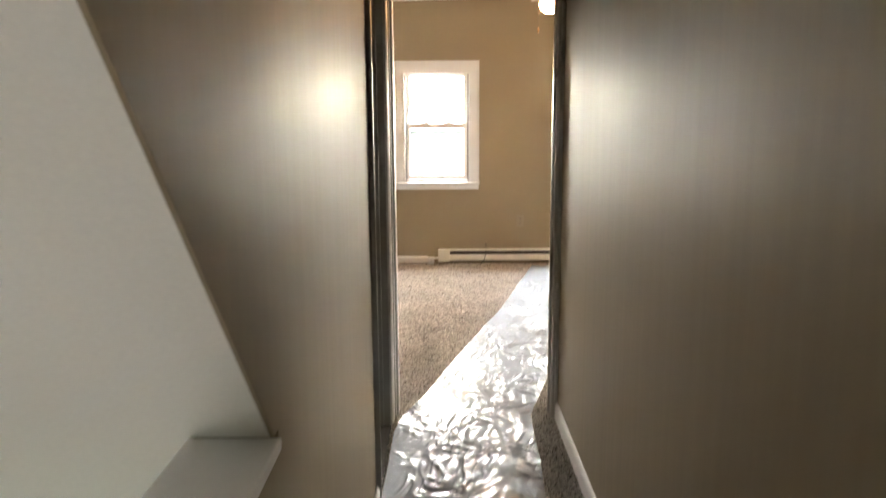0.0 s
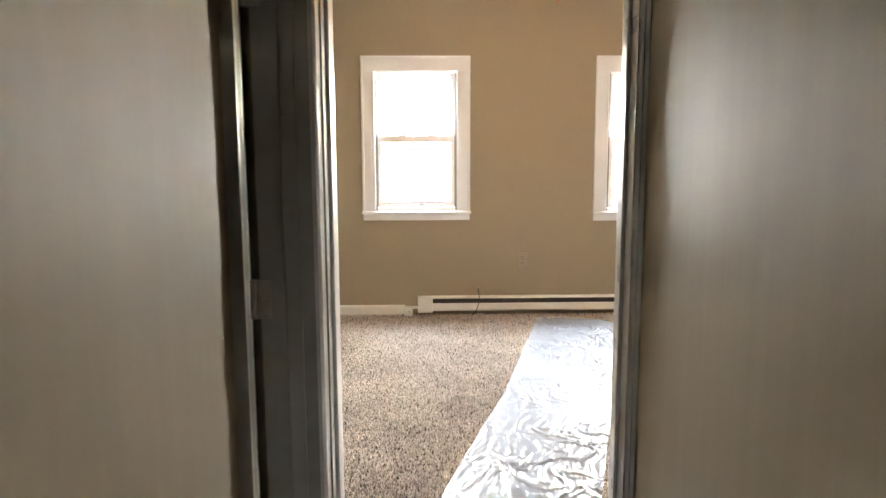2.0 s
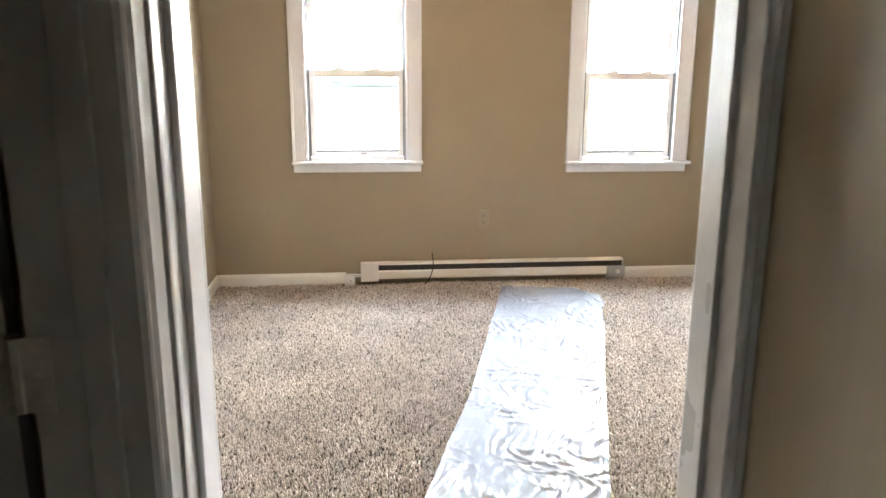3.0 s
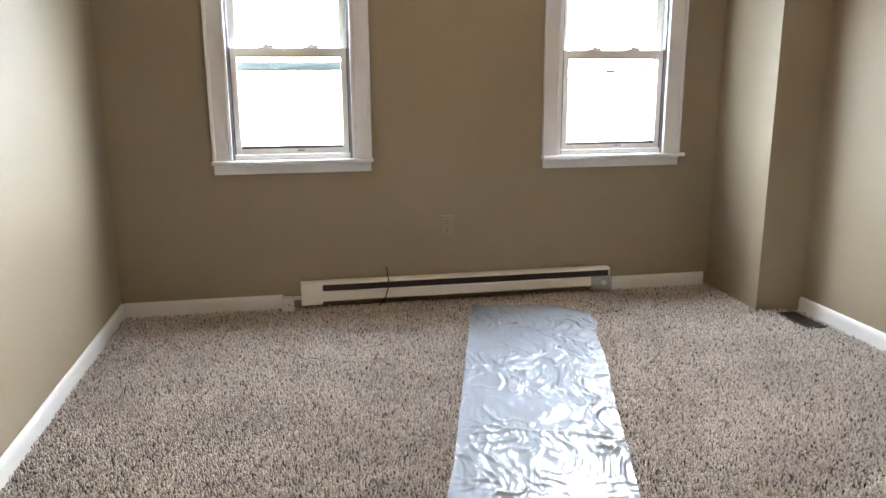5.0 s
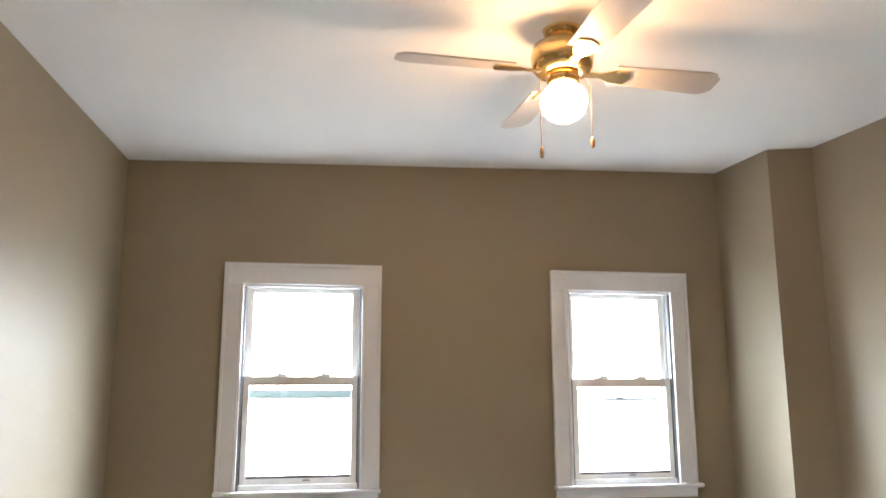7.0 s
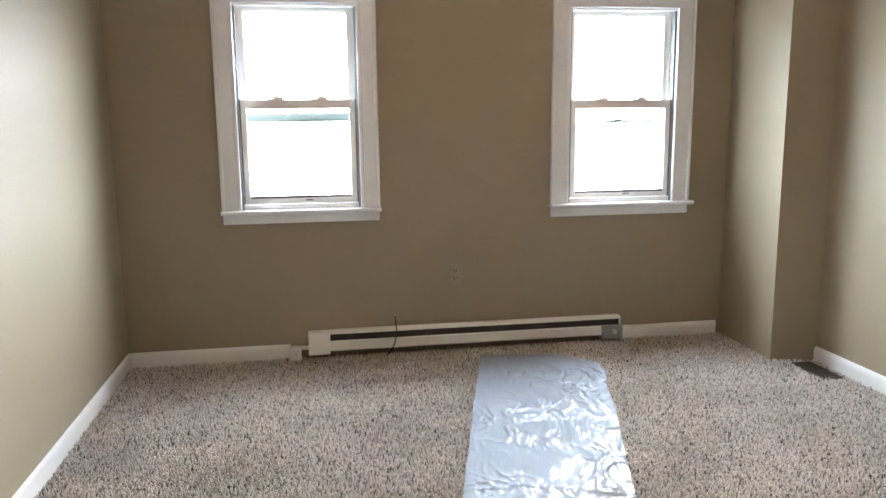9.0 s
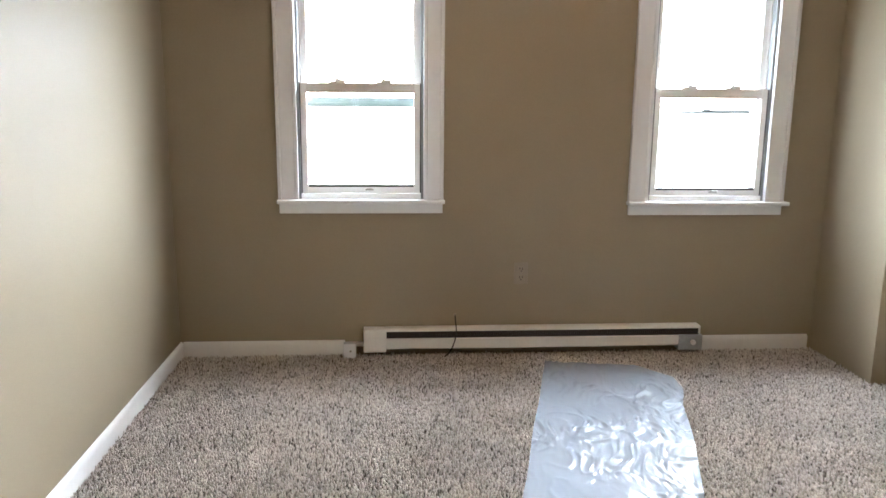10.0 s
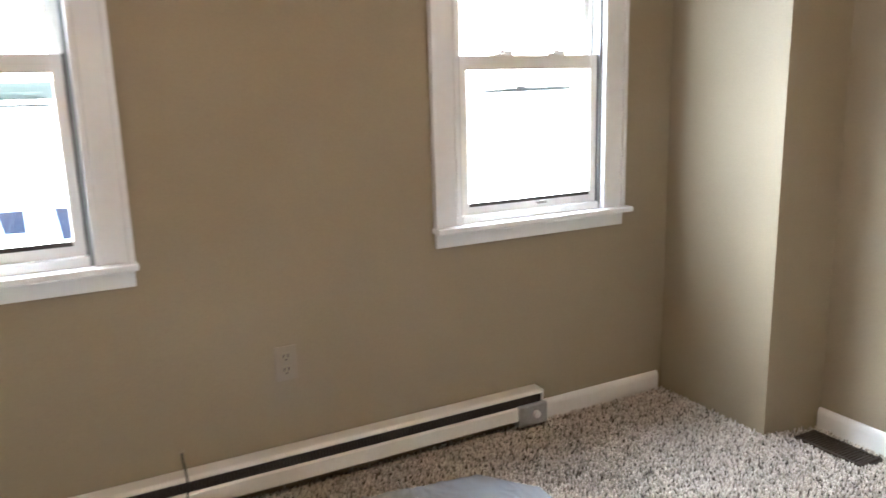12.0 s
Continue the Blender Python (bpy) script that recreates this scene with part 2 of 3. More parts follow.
setting("wall_north", boxes((-1.05, a0, NORTH, WALL_OUT, -0.1, 2.8), (a0, a1, NORTH, WALL_OUT, -0.1, b0), (a0, a1, NORTH, WALL_OUT, b1, 2.8),
                            (a1, c0, NORTH, WALL_OUT, -0.1, 2.8), (c0, c1, NORTH, WALL_OUT, -0.1, d0), (c0, c1, NORTH, WALL_OUT, d1, 2.8),
                            (c1, 2.95, NORTH, WALL_OUT, -0.1, 2.8)), TAN, "tan painted plaster wall with two windows", "wall")
setting("wall_west", boxes((-1.05, WEST, SOUTH_ROOM, NORTH, -0.1, 2.8)), TAN, "tan painted plaster side wall", "wall")
setting("wall_east", boxes((EAST, 2.95, SOUTH_ROOM, NORTH, -0.1, 2.8)), TAN, "tan painted plaster side wall", "wall")
setting("wall_pier", prism(bmesh.new(), [(2.525, NORTH), (2.525, 7.385), (EAST, 7.325), (EAST, NORTH)], -0.1, 2.8, lambda a, b, c: (a, b, c)),
        TAN, "tan painted boxed chimney pier in the corner", "pier")
setting("wall_south", boxes((-1.7, -0.288, 4.07, SOUTH_ROOM, -0.1, 2.8), (-0.288, DOOR_L - 0.02, SOUTH_HALL, SOUTH_ROOM, -0.1, 2.8), (DOOR_R + 0.02, 2.95, SOUTH_HALL, SOUTH_ROOM, -0.1, 2.8),
                            (DOOR_L - 0.02, DOOR_R + 0.02, SOUTH_HALL, SOUTH_ROOM, DOOR_H + 0.02, 2.8)), TAN, "tan painted partition wall round the doorway", "wall")

# passage, side room and stairwell
bm = bmesh.new()
over = lambda a, b, c: (c, a, b)
for outline in ([(SLOPE_Y + 0.03, -0.1), (SIDE_A - 0.02, -0.1), (SIDE_A - 0.02, 2.5), (SLOPE_Y + 0.03, 2.5)],
                [(HALL_BACK, -0.1), (SLOPE_Y + 0.03, -0.1), (SLOPE_Y + 0.03, LEDGE_Z - 0.02), (HALL_BACK, LEDGE_Z - 0.02)],
                [(SLOPE_Y + 0.03, LEDGE_Z), (SLOPE_Y + 0.03, 2.5), (SLOPE_Y + 0.03 - (2.5 - LEDGE_Z) / SLOPE, 2.5)],
                [(SIDE_A - 0.02, DOOR_H + 0.02), (3.914, DOOR_H + 0.02), (3.914, 2.5), (SIDE_A - 0.02, 2.5)],
                [(3.914, -0.1), (SOUTH_HALL, -0.1), (SOUTH_HALL, 2.5), (3.914, 2.5)]):
    prism(bm, outline, -0.288, HALL_W, over)
prism(bm, [(SLOPE_Y, LEDGE_Z), (SLOPE_Y + 0.03, LEDGE_Z), (SLOPE_Y + 0.03 - (2.5 - LEDGE_Z) / SLOPE, 2.5), (SLOPE_Y - (2.5 - LEDGE_Z) / SLOPE, 2.5)], -0.16, HALL_W, over)
setting("wall_passage_west", bm, HALL_TAN, "tan semigloss passage wall beside the stair", "wall")
setting("wall_passage_east", boxes((HALL_E, 0.8, HALL_BACK, SOUTH_HALL, -0.1, 2.5)), HALL_TAN, "tan semigloss passage wall", "wall")
# Unseen opening added in the end wall so that daylight reaches the soffit.
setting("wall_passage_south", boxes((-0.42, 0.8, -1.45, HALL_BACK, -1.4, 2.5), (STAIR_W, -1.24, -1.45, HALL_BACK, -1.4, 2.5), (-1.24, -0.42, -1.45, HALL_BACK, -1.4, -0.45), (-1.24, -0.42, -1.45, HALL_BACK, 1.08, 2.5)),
        HALL_TAN, "tan painted end wall of the stairwell with an added opening for daylight", "wall")
setting("wall_stair_west", boxes((-1.45, STAIR_W, -1.45, 2.6, -1.4, 2.5)), SOFFIT_WHITE, "white painted stairwell wall", "wall")
setting("wall_side_room", boxes((-1.7, -0.288, 2.6, 2.7, -1.4, 2.5), (-1.7, -1.6, 2.7, 4.07, -0.1, 2.5)), HALL_TAN, "tan painted wall of the unlit side room", "wall")
bm = bmesh.new()
prism(bm, [(SLOPE_Y, LEDGE_Z), (SLOPE_Y + 0.03, LEDGE_Z), (SLOPE_Y + 0.03 - (2.5 - LEDGE_Z) / SLOPE, 2.5), (SLOPE_Y - (2.5 - LEDGE_Z) / SLOPE, 2.5)], -0.288, -0.16, over)
prism(bm, [(SLOPE_Y + LEDGE_Z / SLOPE + 0.3, -0.336), (SLOPE_Y + LEDGE_Z / SLOPE + 0.33, -0.336), (SLOPE_Y + 0.03 - (2.5 - LEDGE_Z) / SLOPE, 2.5), (SLOPE_Y - (2.5 - LEDGE_Z) / SLOPE, 2.5)], STAIR_W, -0.288, over)
setting("stair_soffit", bm, SOFFIT_WHITE, "white painted sloping underside of the stair", "soffit")
bm = boxes((-0.288, HALL_W + 0.012, HALL_BACK, SLOPE_Y, LEDGE_Z - 0.02, LEDGE_Z), bevel=0.004)
setting("half_wall_cap", bm, WHITE, "white painted cap on the stair half wall", "trim")
setting("stair_floor", boxes((STAIR_W, -0.288, -1.3, 2.6, -1.4, -1.3)), CONCRETE, "plain floor at the foot of the stairwell", "floor")

# floor and ceilings
setting("floor", boxes((-1.7, 2.95, HALL_BACK, 8.05, -0.2, -0.1), (-0.288, 0.8, HALL_BACK, 2.7, -0.1, -0.006), (-1.7, 2.95, 2.7, 8.0, -0.1, -0.006)), BACKING, "wooden subfloor under near-black carpet backing", "floor")
bm = bmesh.new()
vs = [bm.verts.new((x, y, ceiling_z(x, y) + dz)) for dz in (0, 0.12) for x, y in ((-1.05, 4.05), (2.95, 4.05), (2.95, 8.05), (-1.05, 8.05))]
for q in ((0, 1, 2, 3), (7, 6, 5, 4), (0, 4, 5, 1), (1, 5, 6, 2), (2, 6, 7, 3), (3, 7, 4, 0)):
    bm.faces.new([vs[i] for i in q])
setting("ceiling", bm, CEILING_WHITE, "white painted ceiling that slopes a little", "ceiling")
setting("ceiling_passage", boxes((-1.7, -0.288, -1.45, 4.07, 2.5, 2.6), (-0.288, 0.8, -1.45, SOUTH_HALL, 2.5, 2.6)), CEILING_WHITE, "white painted passage ceiling", "ceiling")


# ---- baseboards, casings and door linings ----
def baseboard(name, start, end, normal, height=0.083):
    """A moulded board along the wall from start to end, standing out along normal."""
    s, e, n = Vector((*start, 0)), Vector((*end, 0)), Vector((*normal, 0))
    outline = [(0, -0.008), (0.014, -0.008), (0.014, height - 0.022), (0.012, height - 0.012), (0.008, height - 0.004), (0.004, height), (0, height)]
    along = e - s
    bm = prism(bmesh.new(), outline, 0, 1, lambda a, b, c: tuple(s + along * c + n * a + Vector((0, 0, b))))
    return setting(name, bm, WHITE, "white painted wooden baseboard with a rounded top", "baseboard")


baseboard("baseboard_west", (WEST, SOUTH_ROOM), (WEST, NORTH), (1, 0))
baseboard("baseboard_north_west", (WEST + 0.014, NORTH), (-0.04, NORTH), (0, -1))
baseboard("baseboard_north_east", (1.885, NORTH), (2.5, NORTH), (0, -1))
baseboard("baseboard_east", (EAST, SOUTH_ROOM), (EAST, 7.325), (-1, 0))
baseboard("baseboard_south_east", (DOOR_R + 0.09, SOUTH_ROOM), (EAST - 0.014, SOUTH_ROOM), (0, 1))
baseboard("baseboard_south_west", (WEST + 0.014, SOUTH_ROOM), (DOOR_L - 0.09, SOUTH_ROOM), (0, 1))
baseboard("baseboard_passage_east", (HALL_E, HALL_BACK), (HALL_E, SOUTH_HALL - 0.02), (-1, 0))
baseboard("baseboard_passage_west", (HALL_W, HALL_BACK), (HALL_W, SIDE_A - 0.068), (1, 0))


def casing_profile(width):
    """A moulded casing in section: (across, out) from the opening outwards."""
    w = width
    return [(0, 0), (0, 0.009), (0.06 * w, 0.012), (0.14 * w, 0.010), (0.22 * w, 0.011), (0.34 * w, 0.016), (0.5 * w, 0.018), (0.62 * w, 0.015), (0.74 * w, 0.017), (0.9 * w, 0.020), (w, 0.019), (w, 0)]


def casing(parent, name, origin, across, out, along, width, length, mat=WHITE):
    """One leg or head of a casing from origin, drawn out along for length."""
    o, a, u, l = Vector(origin), Vector(across), Vector(out), Vector(along)
    bm = prism(bmesh.new(), casing_profile(width), 0, length, lambda p, q, c: tuple(o + a * p + u * q + l * c))
    return part(name, bm, mat, parent)


door_1 = thing("door_1", (0.25, SOUTH_HALL, 0), "white painted open doorway with moulded casing", "doorway", kind="structure")
casing(door_1, "casing_leg", (DOOR_R + 0.011, SOUTH_HALL, -0.005), (1, 0, 0), (0, -1, 0), (0, 0, 1), HALL_E - DOOR_R - 0.012, DOOR_H + 0.005, CASING_DIM)
casing(door_1, "casing_leg", (DOOR_L - 0.011, SOUTH_HALL, -0.005), (-1, 0, 0), (0, -1, 0), (0, 0, 1), DOOR_L - HALL_W - 0.012, DOOR_H + 0.005, CASING_DIM)
casing(door_1, "casing_head", (HALL_W + 0.001, SOUTH_HALL, DOOR_H), (0, 0, 1), (0, -1, 0), (1, 0, 0), 0.085, HALL_E - HALL_W - 0.002, CASING_DIM)
casing(door_1, "casing_leg", (DOOR_R + 0.014, SOUTH_ROOM, -0.005), (1, 0, 0), (0, 1, 0), (0, 0, 1), 0.07, DOOR_H + 0.005)
casing(door_1, "casing_leg", (DOOR_L, SOUTH_ROOM, -0.005), (-1, 0, 0), (0, 1, 0), (0, 0, 1), 0.07, DOOR_H + 0.005)
casing(door_1, "casing_head", (DOOR_L - 0.07, SOUTH_ROOM, DOOR_H), (0, 0, 1), (0, 1, 0), (1, 0, 0), 0.07, DOOR_R - DOOR_L + 0.14)
for x0, x1, stop in ((DOOR_L - 0.02, DOOR_L - 0.011, (DOOR_L - 0.011, DOOR_L)), (DOOR_R + 0.011, DOOR_R + 0.02, (DOOR_R, DOOR_R + 0.011))):
    # Right jamb takes the dimmed tone, left stays white: shade put into colour.
    paint = WHITE if x0 < 0 else CASING_DIM
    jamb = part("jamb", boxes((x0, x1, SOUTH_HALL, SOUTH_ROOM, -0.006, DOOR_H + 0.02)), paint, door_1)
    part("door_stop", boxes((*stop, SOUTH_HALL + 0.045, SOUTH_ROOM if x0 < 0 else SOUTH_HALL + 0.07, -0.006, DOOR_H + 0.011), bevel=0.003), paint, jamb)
head = part("head_jamb", boxes((DOOR_L - 0.011, DOOR_R + 0.011, SOUTH_HALL, SOUTH_ROOM, DOOR_H + 0.011, DOOR_H + 0.02)), WHITE, door_1)
part("door_stop", boxes((DOOR_L, DOOR_R, SOUTH_HALL + 0.045, SOUTH_ROOM, DOOR_H, DOOR_H + 0.011), bevel=0.003), WHITE, head)

door_2 = thing("door_2", (HALL_W, 3.5, 0), "painted side door standing open into an unlit room", "door", kind="structure")
# Near leg in the door's grey, far leg white: shade put into colour.
casing(door_2, "casing_leg", (HALL_W, SIDE_A, -0.005), (0, -1, 0), (1, 0, 0), (0, 0, 1), 0.065, DOOR_H + 0.005, DOOR_GREY_DIM)
casing(door_2, "casing_leg", (HALL_W, SIDE_B, -0.005), (0, 1, 0), (1, 0, 0), (0, 0, 1), 0.055, DOOR_H + 0.005, WHITE)
casing(door_2, "casing_head", (HALL_W, SIDE_A - 0.065, DOOR_H), (0, 0, 1), (1, 0, 0), (0, 1, 0), 0.085, SIDE_B + 0.055 - SIDE_A + 0.065)
part("jamb", boxes((-0.288, HALL_W, SIDE_A - 0.02, SIDE_A, -0.006, DOOR_H + 0.02)), DOOR_GREY_DIM, door_2)
far_jamb = part("jamb", boxes((-0.288, HALL_W, SIDE_B, 3.914, -0.006, DOOR_H + 0.02)), DOOR_GREY_DIM, door_2)
part("door_stop", boxes((-0.225, -0.185, SIDE_B - 0.011, SIDE_B, -0.006, DOOR_H), bevel=0.003), DOOR_GREY_DIM, far_jamb)
part("head_jamb", boxes((-0.288, HALL_W, SIDE_A, SIDE_B, DOOR_H, DOOR_H + 0.02)), DOOR_GREY_DIM, door_2)
slab = part("door_leaf", boxes((-1.05, -0.322, 3.918, 3.953, 0.012, DOOR_H - 0.006), bevel=0.002), DOOR_GREY_DIM, door_2, "plain painted flush door leaf")
for z in (0.23, 0.965, 1.711):
    bm = boxes((-0.312, -0.262, SIDE_B - 0.0025, SIDE_B - 0.0005, z, z + 0.097), (-0.332, -0.322, 3.9155, 3.9175, z, z + 0.097))
    tube(bm, [(-0.305, 3.9, z), (-0.305, 3.9, z + 0.097)], 0.0125, 10)
    for sx, sz in ((-0.272, 0.015), (-0.272, 0.082), (-0.28, 0.048)):
        tube(bm, [(sx, SIDE_B - 0.004, z + sz), (sx, SIDE_B - 0.002, z + sz)], 0.004, 8)
    part("hinge", bm, HINGE_STEEL, door_2, "paint-smeared steel butt hinge")


# ---- windows ----
def sash(bm, x0, x1, z0, z1, y0, y1, stile, top, bottom):
    box(bm, x0, x0 + stile, y0, y1, z0, z1, 0.004)
    box(bm, x1 - stile, x1, y0, y1, z0, z1, 0.004)
    box(bm, x0 + stile - 0.001, x1 - stile + 0.001, y0 + 0.001, y1 - 0.001, z1 - top, z1, 0.003)
    box(bm, x0 + stile - 0.001, x1 - stile + 0.001, y0 + 0.001, y1 - 0.001, z0, z0 + bottom, 0.003)
    return bm


def window(number, x0, x1, z0, z1, glass_low, glass_mid, horn):
    mid = (x0 + x1) / 2
    w = thing(f"window_{number}", (mid, NORTH, z0), "white painted double-hung wooden window with wide casing", "window", kind="structure")
    cw, top = 0.104, 2.017
    # flat casing with a raised back band
    for name, a, b in (("casing_leg", x0 - cw, x0), ("casing_leg", x1, x1 + cw)):
        bm = boxes((a, b, NORTH - 0.019, NORTH, z0 + 0.02, z1), bevel=0.003)
        edge = (a, a + 0.018) if b == x0 else (b - 0.018, b)
        box(bm, *edge, NORTH - 0.029, NORTH - 0.018, z0 + 0.02, top, 0.003)
        inner = (b - 0.02, b) if b == x0 else (a, a + 0.02)
        box(bm, *inner, NORTH - 0.024, NORTH - 0.018, z0 + 0.02, z1, 0.003)
        part(name, bm, CASING_WHITE, w)
    bm = boxes((x0 - cw, x1 + cw, NORTH - 0.02, NORTH, z1, top), bevel=0.003)
    box(bm, x0 - cw, x1 + cw, NORTH - 0.030, NORTH - 0.019, top - 0.018, top + 0.001, 0.003)
    part("casing_head", bm, CASING_WHITE, w)
    # stool and apron
    part("window_stool", boxes((x0 - cw - 0.004, x1 + cw + horn, NORTH - 0.055, NORTH + 0.045, z0, z0 + 0.021), bevel=0.006), CASING_WHITE, w)
    part("apron", boxes((x0 - cw + 0.004, x1 + cw - 0.004, NORTH - 0.019, NORTH, z0 - 0.052, z0), bevel=0.003), CASING_WHITE, w)
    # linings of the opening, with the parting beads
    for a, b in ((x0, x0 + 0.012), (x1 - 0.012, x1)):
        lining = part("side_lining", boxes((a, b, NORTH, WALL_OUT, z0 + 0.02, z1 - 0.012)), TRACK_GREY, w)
        s = (b, b + 0.009) if a == x0 else (a - 0.009, a)
        part("parting_bead", boxes((*s, NORTH + 0.044, NORTH + 0.052, z0 + 0.045, z1 - 0.012)), WHITE, lining)
    part("head_lining", boxes((x0, x1, NORTH, WALL_OUT, z1 - 0.012, z1)), WHITE, w)
    part("window_sill", boxes((x0 + 0.012, x1 - 0.012, NORTH + 0.045, 8.12, z0 - 0.01, z0 + 0.045), (x0 + 0.012, x1 - 0.012, NORTH - 0.004, NORTH + 0.045, z0 + 0.021, z0 + 0.048), bevel=0.003), WHITE, w)
    # lower sash inside, upper sash outside
    lo0, lo1, ly, uy = z0 + 0.05, glass_mid + 0.05, NORTH + 0.008, NORTH + 0.053
    lower = part("lower_sash", sash(bmesh.new(), x0 + 0.0155, x1 - 0.0155, lo0, lo1, ly, ly + 0.034, 0.032, 0.05, glass_low - lo0), WHITE, w)
    pane = part("pane", boxes((x0 + 0.044, x1 - 0.044, ly + 0.016, ly + 0.02, glass_low - 0.008, glass_mid + 0.006)), GLASS, lower)
    pane.visible_shadow = False
    upper = part("upper_sash", sash(bmesh.new(), x0 + 0.0155, x1 - 0.0155, glass_mid + 0.014, z1 - 0.013, uy, uy + 0.034, 0.035, 0.024, 0.034), WHITE, w)
    pane = part("pane", boxes((x0 + 0.046, x1 - 0.046, uy + 0.016, uy + 0.02, glass_mid + 0.042, z1 - 0.032)), GLASS, upper)
    pane.visible_shadow = False
    # Dark strips drawn where the shadow gap beside each sash falls.
    for a, b in ((x0 + 0.012, x0 + 0.017), (x1 - 0.017, x1 - 0.012)):
        part("gap_shadow_strip", boxes((a, b, ly - 0.001, ly + 0.03, lo0 + 0.002, lo1)), SLOT, lower, "dark strip drawn as the shadow gap beside the sash")
        part("gap_shadow_strip", boxes((a, b, uy + 0.002, uy + 0.03, lo1, z1 - 0.014)), SLOT, upper, "dark strip drawn as the shadow gap beside the sash")
    part("gasket", boxes((x0 + 0.048, x1 - 0.048, ly - 0.001, ly + 0.003, glass_low - 0.013, glass_low + 0.0005)), SLOT, lower, "dark glazing gasket")
    # two cam locks on the meeting rail, a lift on the bottom rail
    for k in (-0.115, 0.115):
        bm = boxes((mid + k - 0.04, mid + k + 0.04, ly + 0.004, ly + 0.03, lo1, lo1 + 0.007), (mid + k - 0.012, mid + k + 0.042, ly + 0.008, ly + 0.022, lo1 + 0.007, lo1 + 0.016), bevel=0.002)
        tube(bm, [(mid + k, ly + 0.017, lo1 + 0.004), (mid + k, ly + 0.017, lo1 + 0.021)], 0.011, 12)
        part("sash_lock", bm, CASING_WHITE, lower)
    bm = boxes((mid + 0.02, mid + 0.062, ly - 0.010, ly + 0.001, lo0 + 0.014, lo0 + 0.022), (mid + 0.026, mid + 0.056, ly - 0.018, ly - 0.006, lo0 + 0.019, lo0 + 0.026), bevel=0.002)
    part("sash_lift", bm, PEWTER, lower, "dark metal sash lift")
    # storm window outside
    storm = part("storm_window", sash(bmesh.new(), x0 + 0.012, x1 - 0.012, z0 + 0.045, z1 - 0.012, 8.045, 8.065, 0.012, 0.022, 0.022), STORM_FRAME, w, "pale aluminium storm window")
    if number == 1:
        part("storm_rail", boxes((x0 + 0.03, x1 - 0.03, 8.048, 8.06, 1.298, 1.347), bevel=0.002), RAIL_PALE, storm, "pale green translucent rail")
        part("rail_bead", boxes((x0 + 0.07, x1 - 0.075, 8.04, 8.0475, 1.309, 1.319), bevel=0.002), RAIL_GREY, storm)
        part("rail_bead", boxes((x0 + 0.05, x1 - 0.05, 8.046, 8.054, 1.279, 1.286), bevel=0.001), TRACK_DARK, storm)
    else:
        bm = prism(bmesh.new(), [(x0 + 0.115, 1.276), (x1 - 0.05, 1.279), (x1 - 0.05, 1.295), (x0 + 0.24, 1.2905)], 8.046, 8.056, lambda a, b, c: (a, c, b))
        part("storm_rail", bm, TRACK_DARK, storm, "thin grey storm rail")
        part("rail_latch", boxes((x0 + 0.315, x0 + 0.365, 8.04, 8.0455, 1.291, 1.299), bevel=0.001), TRACK_DARK, storm)
    return w


window(1, *WINDOWS[0], 0.909, 1.367, 0.006)
window(2, *WINDOWS[1], 0.893, 1.355, 0.022)

# ---- baseboard heater, its boxes and cable ----
HX0, HX1, HY, HTOP = 0.06, 1.868, 7.862, 0.156
heater = thing("baseboard_heater", (0.96, NORTH, 0.03), "long off-white electric baseboard heater under the windows", "heater")
back = [(NORTH - 0.001, 0.03), (NORTH - 0.001, HTOP), (HY + 0.010, HTOP), (HY, HTOP - 0.008), (HY, HTOP - 0.013), (HY + 0.003, HTOP - 0.013), (HY + 0.004, HTOP - 0.008), (NORTH - 0.006, HTOP - 0.006), (NORTH - 0.006, 0.03)]
part("casing", prism(bmesh.new(), back, HX0 + 0.118, HX1 - 0.002, over), HEATER_WHITE, heater)
part("front_panel", prism(bmesh.new(), [(HY + 0.006, 0.105), (HY, 0.099), (HY, 0.052), (HY + 0.008, 0.045), (HY + 0.01, 0.045), (HY + 0.003, 0.054), (HY + 0.003, 0.099), (HY + 0.008, 0.105)], HX0 + 0.118, HX1 - 0.118, over), HEATER_WHITE, heater)
bm = boxes((HX0 + 0.12, HX1 - 0.004, HY + 0.012, NORTH - 0.008, 0.06, 0.141))
for i in range(150):
    x = HX0 + 0.125 + i * 0.0112
    box(bm, x, x + 0.001, HY + 0.007, HY + 0.013, 0.062, 0.142)
part("heating_element", bm, DARK_STEEL, heater, "dark heating fins behind the slot")
part("end_cap", boxes((HX0, HX0 + 0.118, HY - 0.001, NORTH - 0.001, 0.03, HTOP), bevel=0.004), HEATER_WHITE, heater)
part("end_cap", boxes((HX1 - 0.008, HX1, HY + 0.002, NORTH - 0.001, 0.11, HTOP), bevel=0.002), HEATER_WHITE, heater)
part("end_box", boxes((HX1 - 0.118, HX1 + 0.012, HY - 0.006, NORTH - 0.002, 0.022, 0.106), bevel=0.005), GREY_STEEL, heater, "grey steel thermostat box")
bm = tube(bmesh.new(), [(HX1 - 0.042, HY - 0.004, 0.068), (HX1 - 0.042, HY - 0.02, 0.068)], 0.014, 16)
part("knob", bm, WHITE, heater, "small pale thermostat knob")
wire_box = thing("junction_box", (-0.012, NORTH, 0.0), "small white junction box beside the heater", "junction box")
part("box_body", boxes((-0.046, 0.02, 7.862, NORTH - 0.0145, 0.0, 0.078), bevel=0.004), CASING_WHITE, wire_box)
part("screw", tube(bmesh.new(), [(-0.008, 7.862, 0.04), (-0.008, 7.859, 0.04)], 0.0055, 12), PEWTER, wire_box)
